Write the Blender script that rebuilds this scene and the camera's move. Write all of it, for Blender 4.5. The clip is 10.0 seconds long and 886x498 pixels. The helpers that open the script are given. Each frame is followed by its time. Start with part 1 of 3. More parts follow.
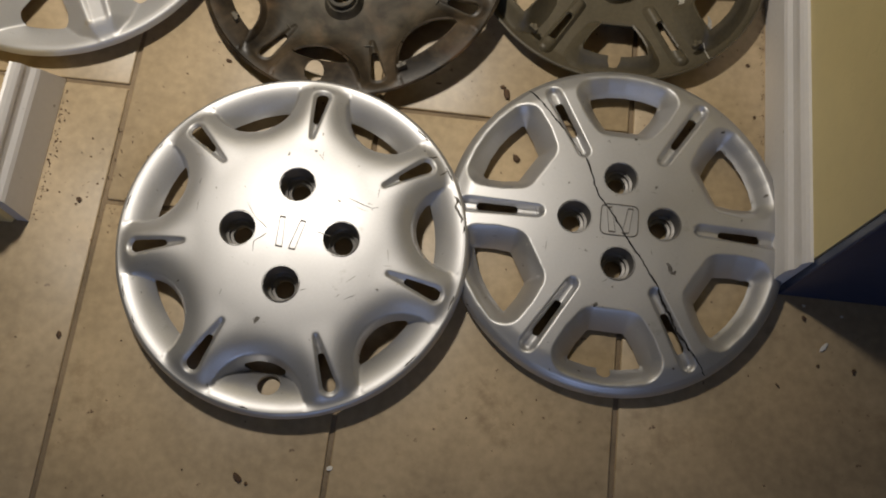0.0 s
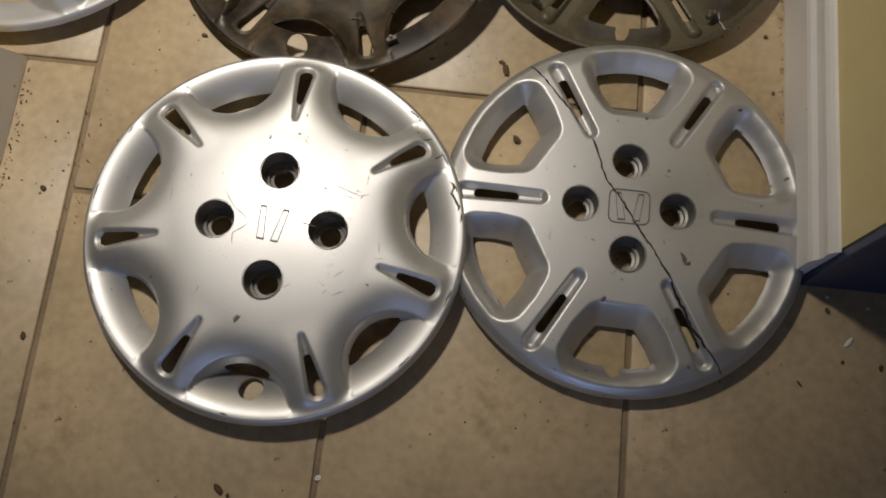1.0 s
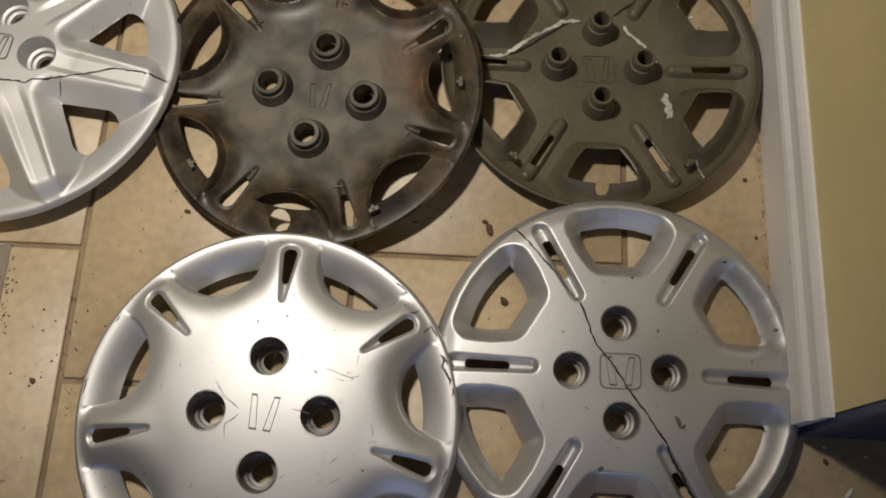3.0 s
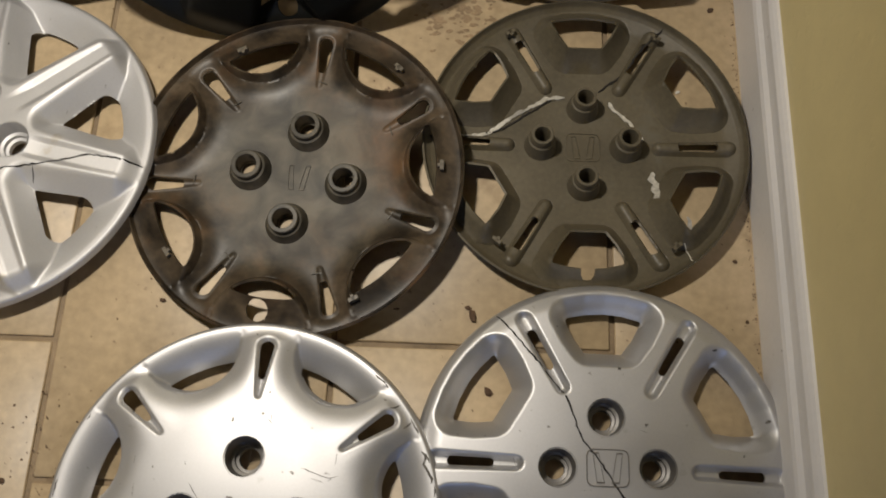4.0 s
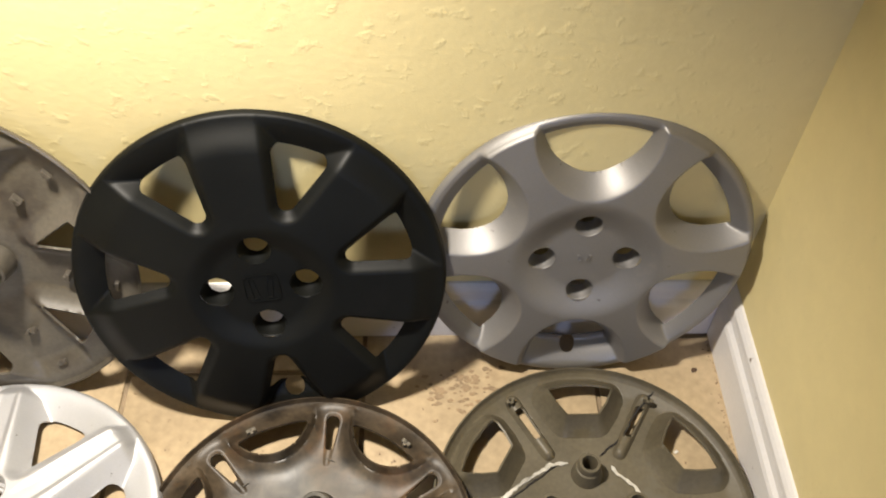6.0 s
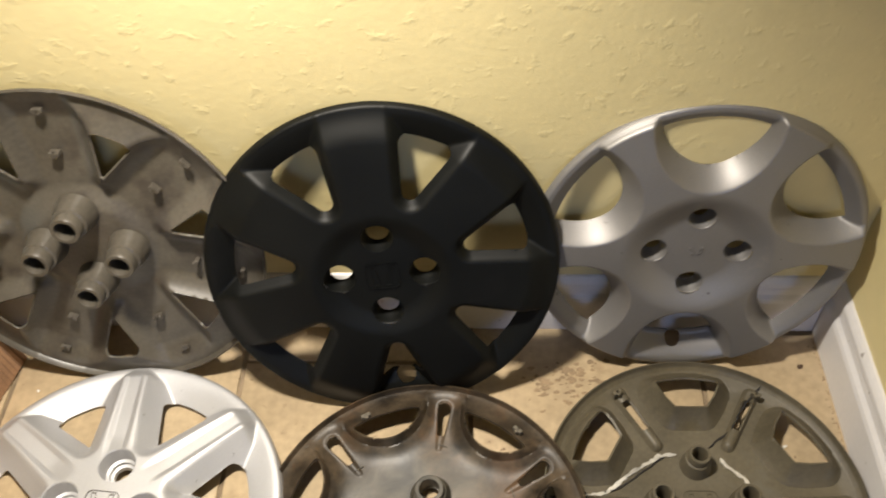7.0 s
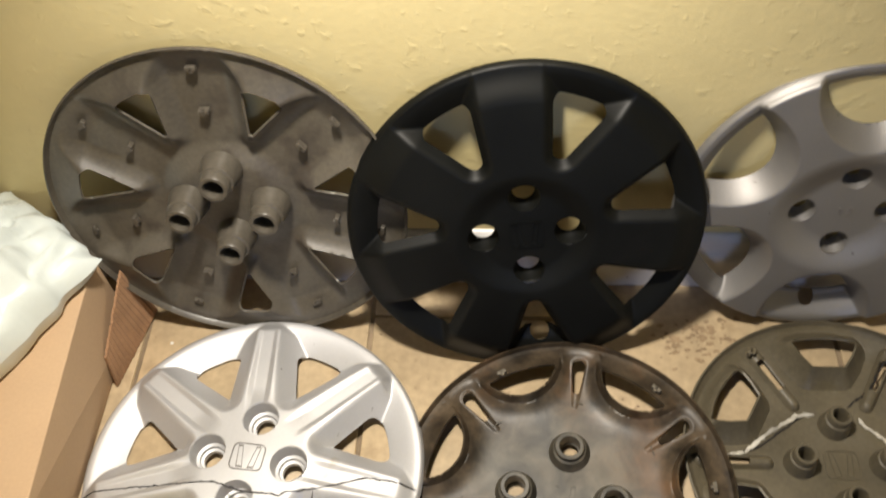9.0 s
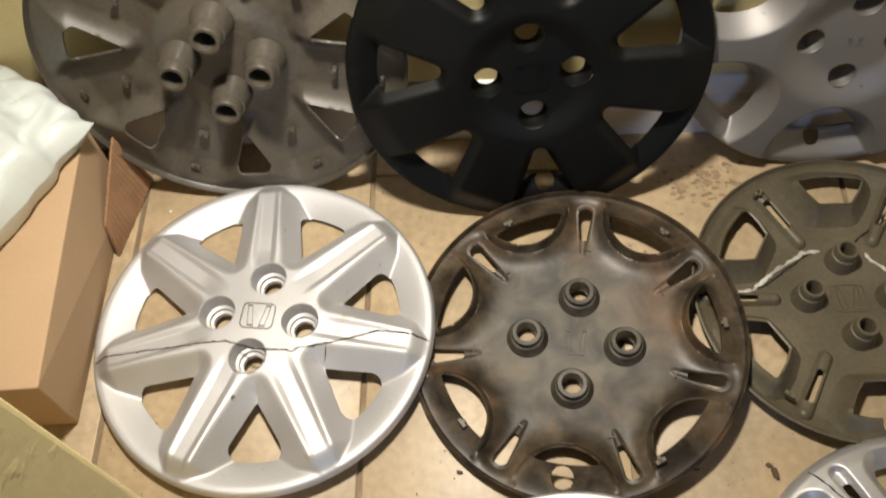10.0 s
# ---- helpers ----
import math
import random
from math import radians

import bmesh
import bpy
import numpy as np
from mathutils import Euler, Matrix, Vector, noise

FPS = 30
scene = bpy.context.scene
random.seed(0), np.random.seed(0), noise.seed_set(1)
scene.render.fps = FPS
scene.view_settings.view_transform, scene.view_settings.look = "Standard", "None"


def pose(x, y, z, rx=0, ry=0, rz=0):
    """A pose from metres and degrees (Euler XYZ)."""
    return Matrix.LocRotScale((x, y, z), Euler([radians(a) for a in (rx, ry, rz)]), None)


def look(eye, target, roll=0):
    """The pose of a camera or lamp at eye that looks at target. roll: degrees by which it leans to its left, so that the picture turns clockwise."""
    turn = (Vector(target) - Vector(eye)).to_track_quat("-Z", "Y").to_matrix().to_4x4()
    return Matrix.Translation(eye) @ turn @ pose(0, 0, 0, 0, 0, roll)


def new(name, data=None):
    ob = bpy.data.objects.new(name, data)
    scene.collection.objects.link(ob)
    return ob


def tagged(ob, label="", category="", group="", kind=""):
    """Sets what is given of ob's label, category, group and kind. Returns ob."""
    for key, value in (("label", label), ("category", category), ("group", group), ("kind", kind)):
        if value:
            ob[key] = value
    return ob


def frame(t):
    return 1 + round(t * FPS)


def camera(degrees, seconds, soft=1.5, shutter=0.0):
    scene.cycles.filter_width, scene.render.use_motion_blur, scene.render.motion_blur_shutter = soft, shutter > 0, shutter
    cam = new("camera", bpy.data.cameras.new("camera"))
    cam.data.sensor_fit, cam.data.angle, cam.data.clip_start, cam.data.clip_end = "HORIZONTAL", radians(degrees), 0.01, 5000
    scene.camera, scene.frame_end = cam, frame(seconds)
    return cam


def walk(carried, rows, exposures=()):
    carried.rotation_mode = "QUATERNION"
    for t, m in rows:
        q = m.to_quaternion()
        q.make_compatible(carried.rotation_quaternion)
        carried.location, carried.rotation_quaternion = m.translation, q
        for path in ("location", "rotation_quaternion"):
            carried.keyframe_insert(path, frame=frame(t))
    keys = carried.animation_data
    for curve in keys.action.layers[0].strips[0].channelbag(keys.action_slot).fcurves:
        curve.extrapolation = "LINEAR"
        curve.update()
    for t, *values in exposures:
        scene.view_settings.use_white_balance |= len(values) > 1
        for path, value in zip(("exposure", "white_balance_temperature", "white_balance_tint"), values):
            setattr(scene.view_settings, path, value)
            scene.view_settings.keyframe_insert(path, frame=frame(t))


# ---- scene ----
cam = camera(53.3, 10.0, soft=1.8, shutter=0.4)
PATH = [
    (0, (0.15, 0.188, 0.975), (0.109, 0.779, -0.935), 2.6),
    (0.5, (0.16, 0.222, 0.926), (0.118, 0.749, -1.003), 0.9),
    (1, (0.145, 0.228, 0.908), (0.124, 0.761, -1.02), 3.8),
    (1.5, (0.152, 0.263, 0.918), (0.122, 0.821, -1.003), 2.4),
    (2, (0.16, 0.283, 0.939), (0.103, 1.031, -0.915), 1.1),
    (2.2, (0.156, 0.281, 0.938), (0.116, 1.051, -0.908), 1.4),
    (3.3, (0.139, 0.41, 0.952), (0.133, 0.973, -0.967), 2.1),
    (3.5, (0.145, 0.426, 0.943), (0.173, 1.012, -0.969), 5.6),
    (4, (0.16, 0.447, 0.947), (0.137, 1.097, -0.944), 0.2),
    (4.5, (0.15, 0.466, 0.959), (0.124, 1.13, -0.927), -2.1),
    (5, (0.116, 0.517, 0.979), (0.178, 1.358, -0.834), 4.6),
    (5.5, (0.132, 0.509, 0.979), (0.188, 1.645, -0.666), 2.5),
    (5.7, (0.121, 0.504, 0.99), (0.186, 1.709, -0.605), 2.0),
    (6.8, (0.055, 0.464, 1.014), (0.025, 1.755, -0.513), -0.6),
    (7, (0.03, 0.453, 1.006), (-0.029, 1.743, -0.522), -1.7),
    (7.5, (-0.045, 0.438, 1.001), (-0.103, 1.719, -0.534), -2.2),
    (8, (-0.086, 0.438, 1.011), (-0.194, 1.765, -0.482), -2.3),
    (8.5, (-0.114, 0.443, 0.998), (-0.214, 1.76, -0.503), -1.3),
    (9, (-0.104, 0.473, 1.02), (-0.227, 1.648, -0.594), -4.0),
    (9.5, (-0.133, 0.431, 0.977), (-0.231, 1.534, -0.688), -6.4),
    (10, (-0.133, 0.434, 0.976), (-0.215, 1.418, -0.764), -5.4),
]
walk(cam, [(t, look(eye, target, roll)) for t, eye, target, roll in PATH], exposures=[(0, 0.03), (2.0, 0.06), (3.5, 0.1), (4.5, 0.33), (5.0, 0.8), (5.5, 1.4), (7.0, 1.02), (7.5, 1.03), (8.5, 0.84), (9.0, 0.87), (9.5, 1.02), (10, 0.76)])

# ---- light ----
world = bpy.data.worlds.new("world")
scene.world = world
world.use_nodes = True
world.node_tree.nodes["Background"].inputs[0].default_value = (0.75, 0.8, 1.0, 1)
world.node_tree.nodes["Background"].inputs[1].default_value = 0.03


def lamp(name, kind, place, target, energy, colour, size):
    data = bpy.data.lights.new(name, kind)
    data.energy, data.color = energy, colour
    if kind == "AREA":
        data.shape, data.size, data.size_y = "RECTANGLE", size[0], size[1]
    else:
        data.shadow_soft_size = size
    ob = new(name, data)
    ob.matrix_world = look(place, target)
    return ob


# the warm reflector bulb over the corner, and the dusky window behind the viewer
bulb = lamp("reflector_bulb", "SPOT", (-0.235, 0.93, 1.20), (-0.15, 0.95, 0.0), 47.0, (1.0, 0.918, 0.80), 0.05)
bulb.data.spot_size, bulb.data.spot_blend = radians(95), 1.0
lamp("window_daylight", "AREA", (0.25, -1.35, 1.05), (0.1, 0.6, 0.1), 4.7, (0.42, 0.55, 0.92), (0.7, 0.7))


# ---- materials ----
def material(name, base, rough=0.6, metal=0.0, spread=0.12, scale=6.0, fine=120.0, bump=0.15, depth=0.001, second=None, mask=0.55, mask_scale=3.0, spec=0.5, per_piece=0.0, hub=None, specks=None):
    """Base colour varied at two scales, fine relief, and a second colour for dirt or wear in patches."""
    m = bpy.data.materials.new(name)
    m.use_nodes = True
    t, lk = m.node_tree.nodes, m.node_tree.links
    p = t["Principled BSDF"]
    p.inputs["Metallic"].default_value = metal
    p.inputs["Specular IOR Level"].default_value = spec
    co = t.new("ShaderNodeTexCoord")
    big, small = t.new("ShaderNodeTexNoise"), t.new("ShaderNodeTexNoise")
    for n, s, d in ((big, scale, 6), (small, fine, 4)):
        n.inputs["Scale"].default_value, n.inputs["Detail"].default_value = s, d
        lk.new(co.outputs["Object"], n.inputs["Vector"])
    both = t.new("ShaderNodeMath")
    both.operation = "MULTIPLY_ADD"
    lk.new(small.outputs["Fac"], both.inputs[0])
    both.inputs[1].default_value = 0.5
    lk.new(big.outputs["Fac"], both.inputs[2])
    ramp = t.new("ShaderNodeMapRange")
    ramp.inputs[1].default_value, ramp.inputs[2].default_value = 0.5, 1.0
    ramp.inputs[3].default_value, ramp.inputs[4].default_value = 1.0 - spread, 1.0 + spread
    lk.new(both.outputs[0], ramp.inputs[0])
    tone = t.new("ShaderNodeVectorMath")
    tone.operation = "SCALE"
    tone.inputs[0].default_value = base
    lk.new(ramp.outputs[0], tone.inputs["Scale"])
    colour = tone.outputs[0]
    if per_piece:
        info, rng = t.new("ShaderNodeObjectInfo"), t.new("ShaderNodeMapRange")
        rng.inputs[3].default_value, rng.inputs[4].default_value = 1 - per_piece, 1 + per_piece
        lk.new(info.outputs["Random"], rng.inputs[0])
        piece = t.new("ShaderNodeVectorMath")
        piece.operation = "SCALE"
        lk.new(colour, piece.inputs[0])
        lk.new(rng.outputs[0], piece.inputs["Scale"])
        colour = piece.outputs[0]
    if second:
        patch, cut, mix = t.new("ShaderNodeTexNoise"), t.new("ShaderNodeMapRange"), t.new("ShaderNodeMix")
        patch.inputs["Scale"].default_value, patch.inputs["Detail"].default_value, patch.inputs["Roughness"].default_value = mask_scale, 8, 0.65
        cut.inputs[1].default_value, cut.inputs[2].default_value = mask, mask + 0.14
        mix.data_type = "RGBA"
        lk.new(co.outputs["Object"], patch.inputs["Vector"])
        lk.new(patch.outputs["Fac"], cut.inputs[0])
        lk.new(cut.outputs[0], mix.inputs["Factor"])
        lk.new(colour, mix.inputs["A"])
        mix.inputs["B"].default_value = (*second, 1)
        colour = mix.outputs["Result"]
    if specks:
        dots, pick, mix3 = t.new("ShaderNodeTexNoise"), t.new("ShaderNodeMapRange"), t.new("ShaderNodeMix")
        dots.inputs["Scale"].default_value, dots.inputs["Detail"].default_value = specks[1], 5
        pick.inputs[1].default_value, pick.inputs[2].default_value = specks[2], specks[2] + 0.05
        mix3.data_type = "RGBA"
        lk.new(co.outputs["Object"], dots.inputs["Vector"])
        lk.new(dots.outputs["Fac"], pick.inputs[0])
        lk.new(pick.outputs[0], mix3.inputs["Factor"])
        lk.new(colour, mix3.inputs["A"])
        mix3.inputs["B"].default_value = (*specks[0], 1)
        colour = mix3.outputs["Result"]
    if hub:
        # dust that thickens towards the middle: colour, inner and outer radius
        far, thin, mix2, wob = t.new("ShaderNodeVectorMath"), t.new("ShaderNodeMapRange"), t.new("ShaderNodeMix"), t.new("ShaderNodeMath")
        far.operation, wob.operation, mix2.data_type = "LENGTH", "MULTIPLY_ADD", "RGBA"
        lk.new(co.outputs["Object"], far.inputs[0])
        lk.new(big.outputs["Fac"], wob.inputs[0])
        wob.inputs[1].default_value = 0.12
        lk.new(far.outputs["Value"], wob.inputs[2])
        thin.inputs[1].default_value, thin.inputs[2].default_value = hub[1] + 0.06, hub[2] + 0.06
        thin.inputs[3].default_value, thin.inputs[4].default_value = 0.75, 0.0
        lk.new(wob.outputs[0], thin.inputs[0])
        lk.new(thin.outputs[0], mix2.inputs["Factor"])
        lk.new(colour, mix2.inputs["A"])
        mix2.inputs["B"].default_value = (*hub[0], 1)
        smear, depth_of, blot = t.new("ShaderNodeTexNoise"), t.new("ShaderNodeMapRange"), t.new("ShaderNodeVectorMath")
        smear.inputs["Scale"].default_value, smear.inputs["Detail"].default_value, smear.inputs["Distortion"].default_value = 24, 7, 0.6
        lk.new(co.outputs["Object"], smear.inputs["Vector"])
        depth_of.inputs[1].default_value, depth_of.inputs[2].default_value = 0.34, 0.66
        depth_of.inputs[3].default_value, depth_of.inputs[4].default_value = 0.32, 1.55
        lk.new(smear.outputs["Fac"], depth_of.inputs[0])
        blot.operation = "SCALE"
        lk.new(mix2.outputs["Result"], blot.inputs[0])
        lk.new(depth_of.outputs[0], blot.inputs["Scale"])
        colour = blot.outputs[0]
    lk.new(colour, p.inputs["Base Color"])
    rr = t.new("ShaderNodeMapRange")
    rr.inputs[1].default_value, rr.inputs[2].default_value = 0.3, 0.7
    rr.inputs[3].default_value, rr.inputs[4].default_value = max(rough - 0.07, 0.03), min(rough + 0.07, 1)
    lk.new(big.outputs["Fac"], rr.inputs[0])
    lk.new(rr.outputs[0], p.inputs["Roughness"])
    if bump:
        b = t.new("ShaderNodeBump")
        b.inputs["Strength"].default_value, b.inputs["Distance"].default_value = bump, depth
        lk.new(small.outputs["Fac"], b.inputs["Height"])
        lk.new(b.outputs[0], p.inputs["Normal"])
    return m


SILVER = material("silver_paint", (0.50, 0.50, 0.51), 0.48, 0.80, 0.06, 8, 420, 0.06, 0.0004, (0.30, 0.29, 0.27), 0.66, 22, specks=((0.12, 0.11, 0.10), 85, 0.7))
SILVER_WARM = material("worn_silver_paint", (0.57, 0.57, 0.58), 0.56, 0.72, 0.06, 8, 420, 0.06, 0.0004, (0.42, 0.36, 0.26), 0.66, 16, specks=((0.12, 0.11, 0.10), 85, 0.72))
# paint of the corner cover; also stands in for shade inside bright covers' wells
SILVER_DULL_SHADE = material("dull_silver_paint_and_well_shade", (0.243, 0.234, 0.227), 0.48, 0.6, 0.07, 8, 420, 0.06, 0.0004, (0.30, 0.28, 0.25), 0.64, 20, specks=((0.12, 0.11, 0.10), 85, 0.71))
RUSTY = material("brake_dust_plastic", (0.045, 0.033, 0.021), 0.42, 0.0, 0.6, 16, 160, 0.2, 0.0006, (0.075, 0.043, 0.022), 0.52, 13, spec=0.3, hub=((0.088, 0.080, 0.062), 0.070, 0.125))
OLIVE = material("olive_grey_plastic", (0.094, 0.079, 0.051), 0.5, 0.0, 0.3, 10, 200, 0.12, 0.0005, (0.115, 0.105, 0.08), 0.60, 18)
GREY = material("dusty_grey_plastic", (0.088, 0.077, 0.060), 0.38, 0.0, 0.3, 9, 200, 0.05, 0.0004, (0.052, 0.043, 0.036), 0.52, 14)
BLACK = material("black_plastic", (0.0030, 0.0034, 0.0031), 0.5, 0.0, 0.4, 8, 300, 0.1, 0.0004, (0.006, 0.006, 0.006), 0.6, 12, spec=0.2)
CRACK = material("crack_shadow", (0.015, 0.013, 0.012), 0.9, 0, 0.1, bump=0)
GLUE = material("dried_white_glue", (0.46, 0.44, 0.39), 0.7, 0, 0.5, 40, 300, 0.5, 0.001)
SCUFF = material("dark_scuff", (0.10, 0.09, 0.08), 0.8, 0, 0.5, 80, 500, 0.3, 0.0005)
# darker grey for the badge outlines on the silver covers
GROOVE = material("dark_moulding_line", (0.16, 0.15, 0.14), 0.6, 0.2, 0.3, 60, 400, 0.1)
PRIMER = material("bare_light_plastic", (0.55, 0.54, 0.52), 0.6, 0, 0.1, 30, 300, 0.1)
TILE = material("tan_ceramic_tile", (0.45, 0.345, 0.215), 0.42, 0.0, 0.26, 7, 90, 0.15, 0.0007, (0.29, 0.205, 0.12), 0.565, 8.0, per_piece=0.05, specks=((0.17, 0.11, 0.065), 75, 0.685))
GROUT = material("brown_grout", (0.24, 0.18, 0.115), 0.95, 0.0, 0.35, 20, 300, 0.6, 0.001)
TRIM = material("white_trim_paint", (0.74, 0.72, 0.71), 0.42, 0.0, 0.05, 9, 150, 0.08, 0.0005, (0.52, 0.47, 0.42), 0.68, 14, specks=((0.20, 0.16, 0.13), 60, 0.70))
BLUE = material("dark_blue_paint", (0.018, 0.032, 0.085), 0.35, 0.0, 0.15, 7, 120, 0.1)
CARD = material("brown_cardboard", (0.49, 0.34, 0.21), 0.85, 0.0, 0.07, 7, 260, 0.1, 0.0004)
CARD_IN = material("torn_cardboard", (0.33, 0.19, 0.105), 0.95, 0.0, 0.22, 30, 260, 0.3, 0.0008)
BAG = material("white_plastic_bag", (0.66, 0.72, 0.71), 0.3, 0.0, 0.04, 9, 90, 0.2, 0.002)
DIRT = material("dark_debris", (0.10, 0.06, 0.035), 0.9, 0, 0.4, 60, 300, 0.3)
PALE = material("pale_debris", (0.75, 0.72, 0.66), 0.8, 0, 0.2, 60, 300, 0.3)
CEIL = material("white_ceiling_paint", (0.72, 0.70, 0.64), 0.9, 0, 0.05, 4, 60, 0.2)


def wall_paint():
    """Yellow paint on a hand-trowelled texture: flat with scattered raised blobs."""
    m = material("yellow_wall_paint", (0.74, 0.63, 0.33), 0.55, 0.0, 0.05, 3.0, 40, 0, 0.001, (0.66, 0.55, 0.27), 0.62, 4)
    t, lk = m.node_tree.nodes, m.node_tree.links
    p = t["Principled BSDF"]
    co = t.new("ShaderNodeTexCoord")
    a, b, cut, add, bump = (t.new(k) for k in ("ShaderNodeTexNoise", "ShaderNodeTexNoise", "ShaderNodeMapRange", "ShaderNodeMath", "ShaderNodeBump"))
    a.inputs["Scale"].default_value, a.inputs["Detail"].default_value, a.inputs["Distortion"].default_value = 62, 3, 0.0
    b.inputs["Scale"].default_value, b.inputs["Detail"].default_value = 120, 3
    cut.inputs[1].default_value, cut.inputs[2].default_value = 0.58, 0.74
    add.operation = "MULTIPLY_ADD"
    add.inputs[1].default_value = 1.6
    bump.inputs["Strength"].default_value, bump.inputs["Distance"].default_value = 0.16, 0.0019
    for n in (a, b):
        lk.new(co.outputs["Object"], n.inputs["Vector"])
    lk.new(a.outputs["Fac"], cut.inputs[0])
    lk.new(cut.outputs[0], add.inputs[0])
    lk.new(b.outputs["Fac"], add.inputs[2])
    lk.new(add.outputs[0], bump.inputs["Height"])
    lk.new(bump.outputs[0], p.inputs["Normal"])
    return m


WALL = wall_paint()


# ---- mesh helpers ----
def link_mesh(name, verts, faces, mat, parent=None, label="", smooth=False, angle=40):
    me = bpy.data.meshes.new(name)
    me.from_pydata([tuple(v) for v in verts], [], [tuple(f) for f in faces])
    me.materials.append(mat)
    if smooth:
        me.shade_smooth()
        me.set_sharp_from_angle(angle=radians(angle))
    ob = new(name, me)
    ob.parent = parent
    if label:
        ob["label"] = label
    return ob


def part(name, bm, mat, parent, label="", smooth=False, angle=40):
    me = bpy.data.meshes.new(name)
    bmesh.ops.recalc_face_normals(bm, faces=bm.faces)
    bm.to_mesh(me)
    bm.free()
    me.materials.append(mat)
    if smooth:
        me.shade_smooth()
        me.set_sharp_from_angle(angle=radians(angle))
    ob = new(name, me)
    ob.parent = parent
    if label:
        ob["label"] = label
    return ob


def box_bm(lo, hi, bevel=0.0, segments=2):
    bm = bmesh.new()
    size = [h - l for l, h in zip(lo, hi)]
    bmesh.ops.create_cube(bm, size=1, matrix=Matrix.Translation([(l + h) / 2 for l, h in zip(lo, hi)]) @ Matrix.Diagonal((*size, 1)))
    if bevel:
        bmesh.ops.bevel(bm, geom=bm.edges[:], offset=bevel, segments=segments, affect="EDGES", profile=0.5)
    return bm


def prism(profile, a, b, along):
    """A profile of (out, up) pairs swept straight from a to b; along maps (out, up, s) to a place."""
    n = len(profile)
    verts = [along(o, u, s) for s in (a, b) for o, u in profile]
    faces = [(i, (i + 1) % n, n + (i + 1) % n, n + i) for i in range(n)] + [tuple(range(n))[::-1], tuple(range(n, 2 * n))]
    return verts, faces


def lathe(profile, n=32):
    """Rings of (radius, z), turned about z."""
    verts, faces = [], []
    for r, z in profile:
        verts += [(r * math.cos(2 * math.pi * k / n), r * math.sin(2 * math.pi * k / n), z) for k in range(n)]
    for i in range(len(profile) - 1):
        faces += [(i * n + k, i * n + (k + 1) % n, (i + 1) * n + (k + 1) % n, (i + 1) * n + k) for k in range(n)]
    return verts, faces


def step(a, b, x):
    t = np.clip((x - a) / (b - a), 0, 1)
    return t * t * (3 - 2 * t)


def polygon_distance(x, y, poly):
    """Signed distance to a polygon, positive inside."""
    best = np.full(x.shape, 1e9)
    inside = np.zeros(x.shape, bool)
    for (ax, ay), (bx, by) in zip(poly, poly[1:] + poly[:1]):
        ex, ey = bx - ax, by - ay
        t = np.clip(((x - ax) * ex + (y - ay) * ey) / (ex * ex + ey * ey), 0, 1)
        best = np.minimum(best, np.hypot(x - ax - t * ex, y - ay - t * ey))
        if abs(ey) > 1e-9:
            inside ^= ((ay > y) != (by > y)) & (x < ex * (y - ay) / ey + ax)
    return np.where(inside, best, -best)


def sector(x, y, n, phase):
    """Folds the plane into one of n sectors round the axis at phase degrees: radial and sideways distance."""
    r, a = np.hypot(x, y), np.arctan2(y, x) - radians(phase)
    w = 2 * math.pi / n
    a = (a + w / 2) % w - w / 2
    return r * np.cos(a), r * np.sin(a)


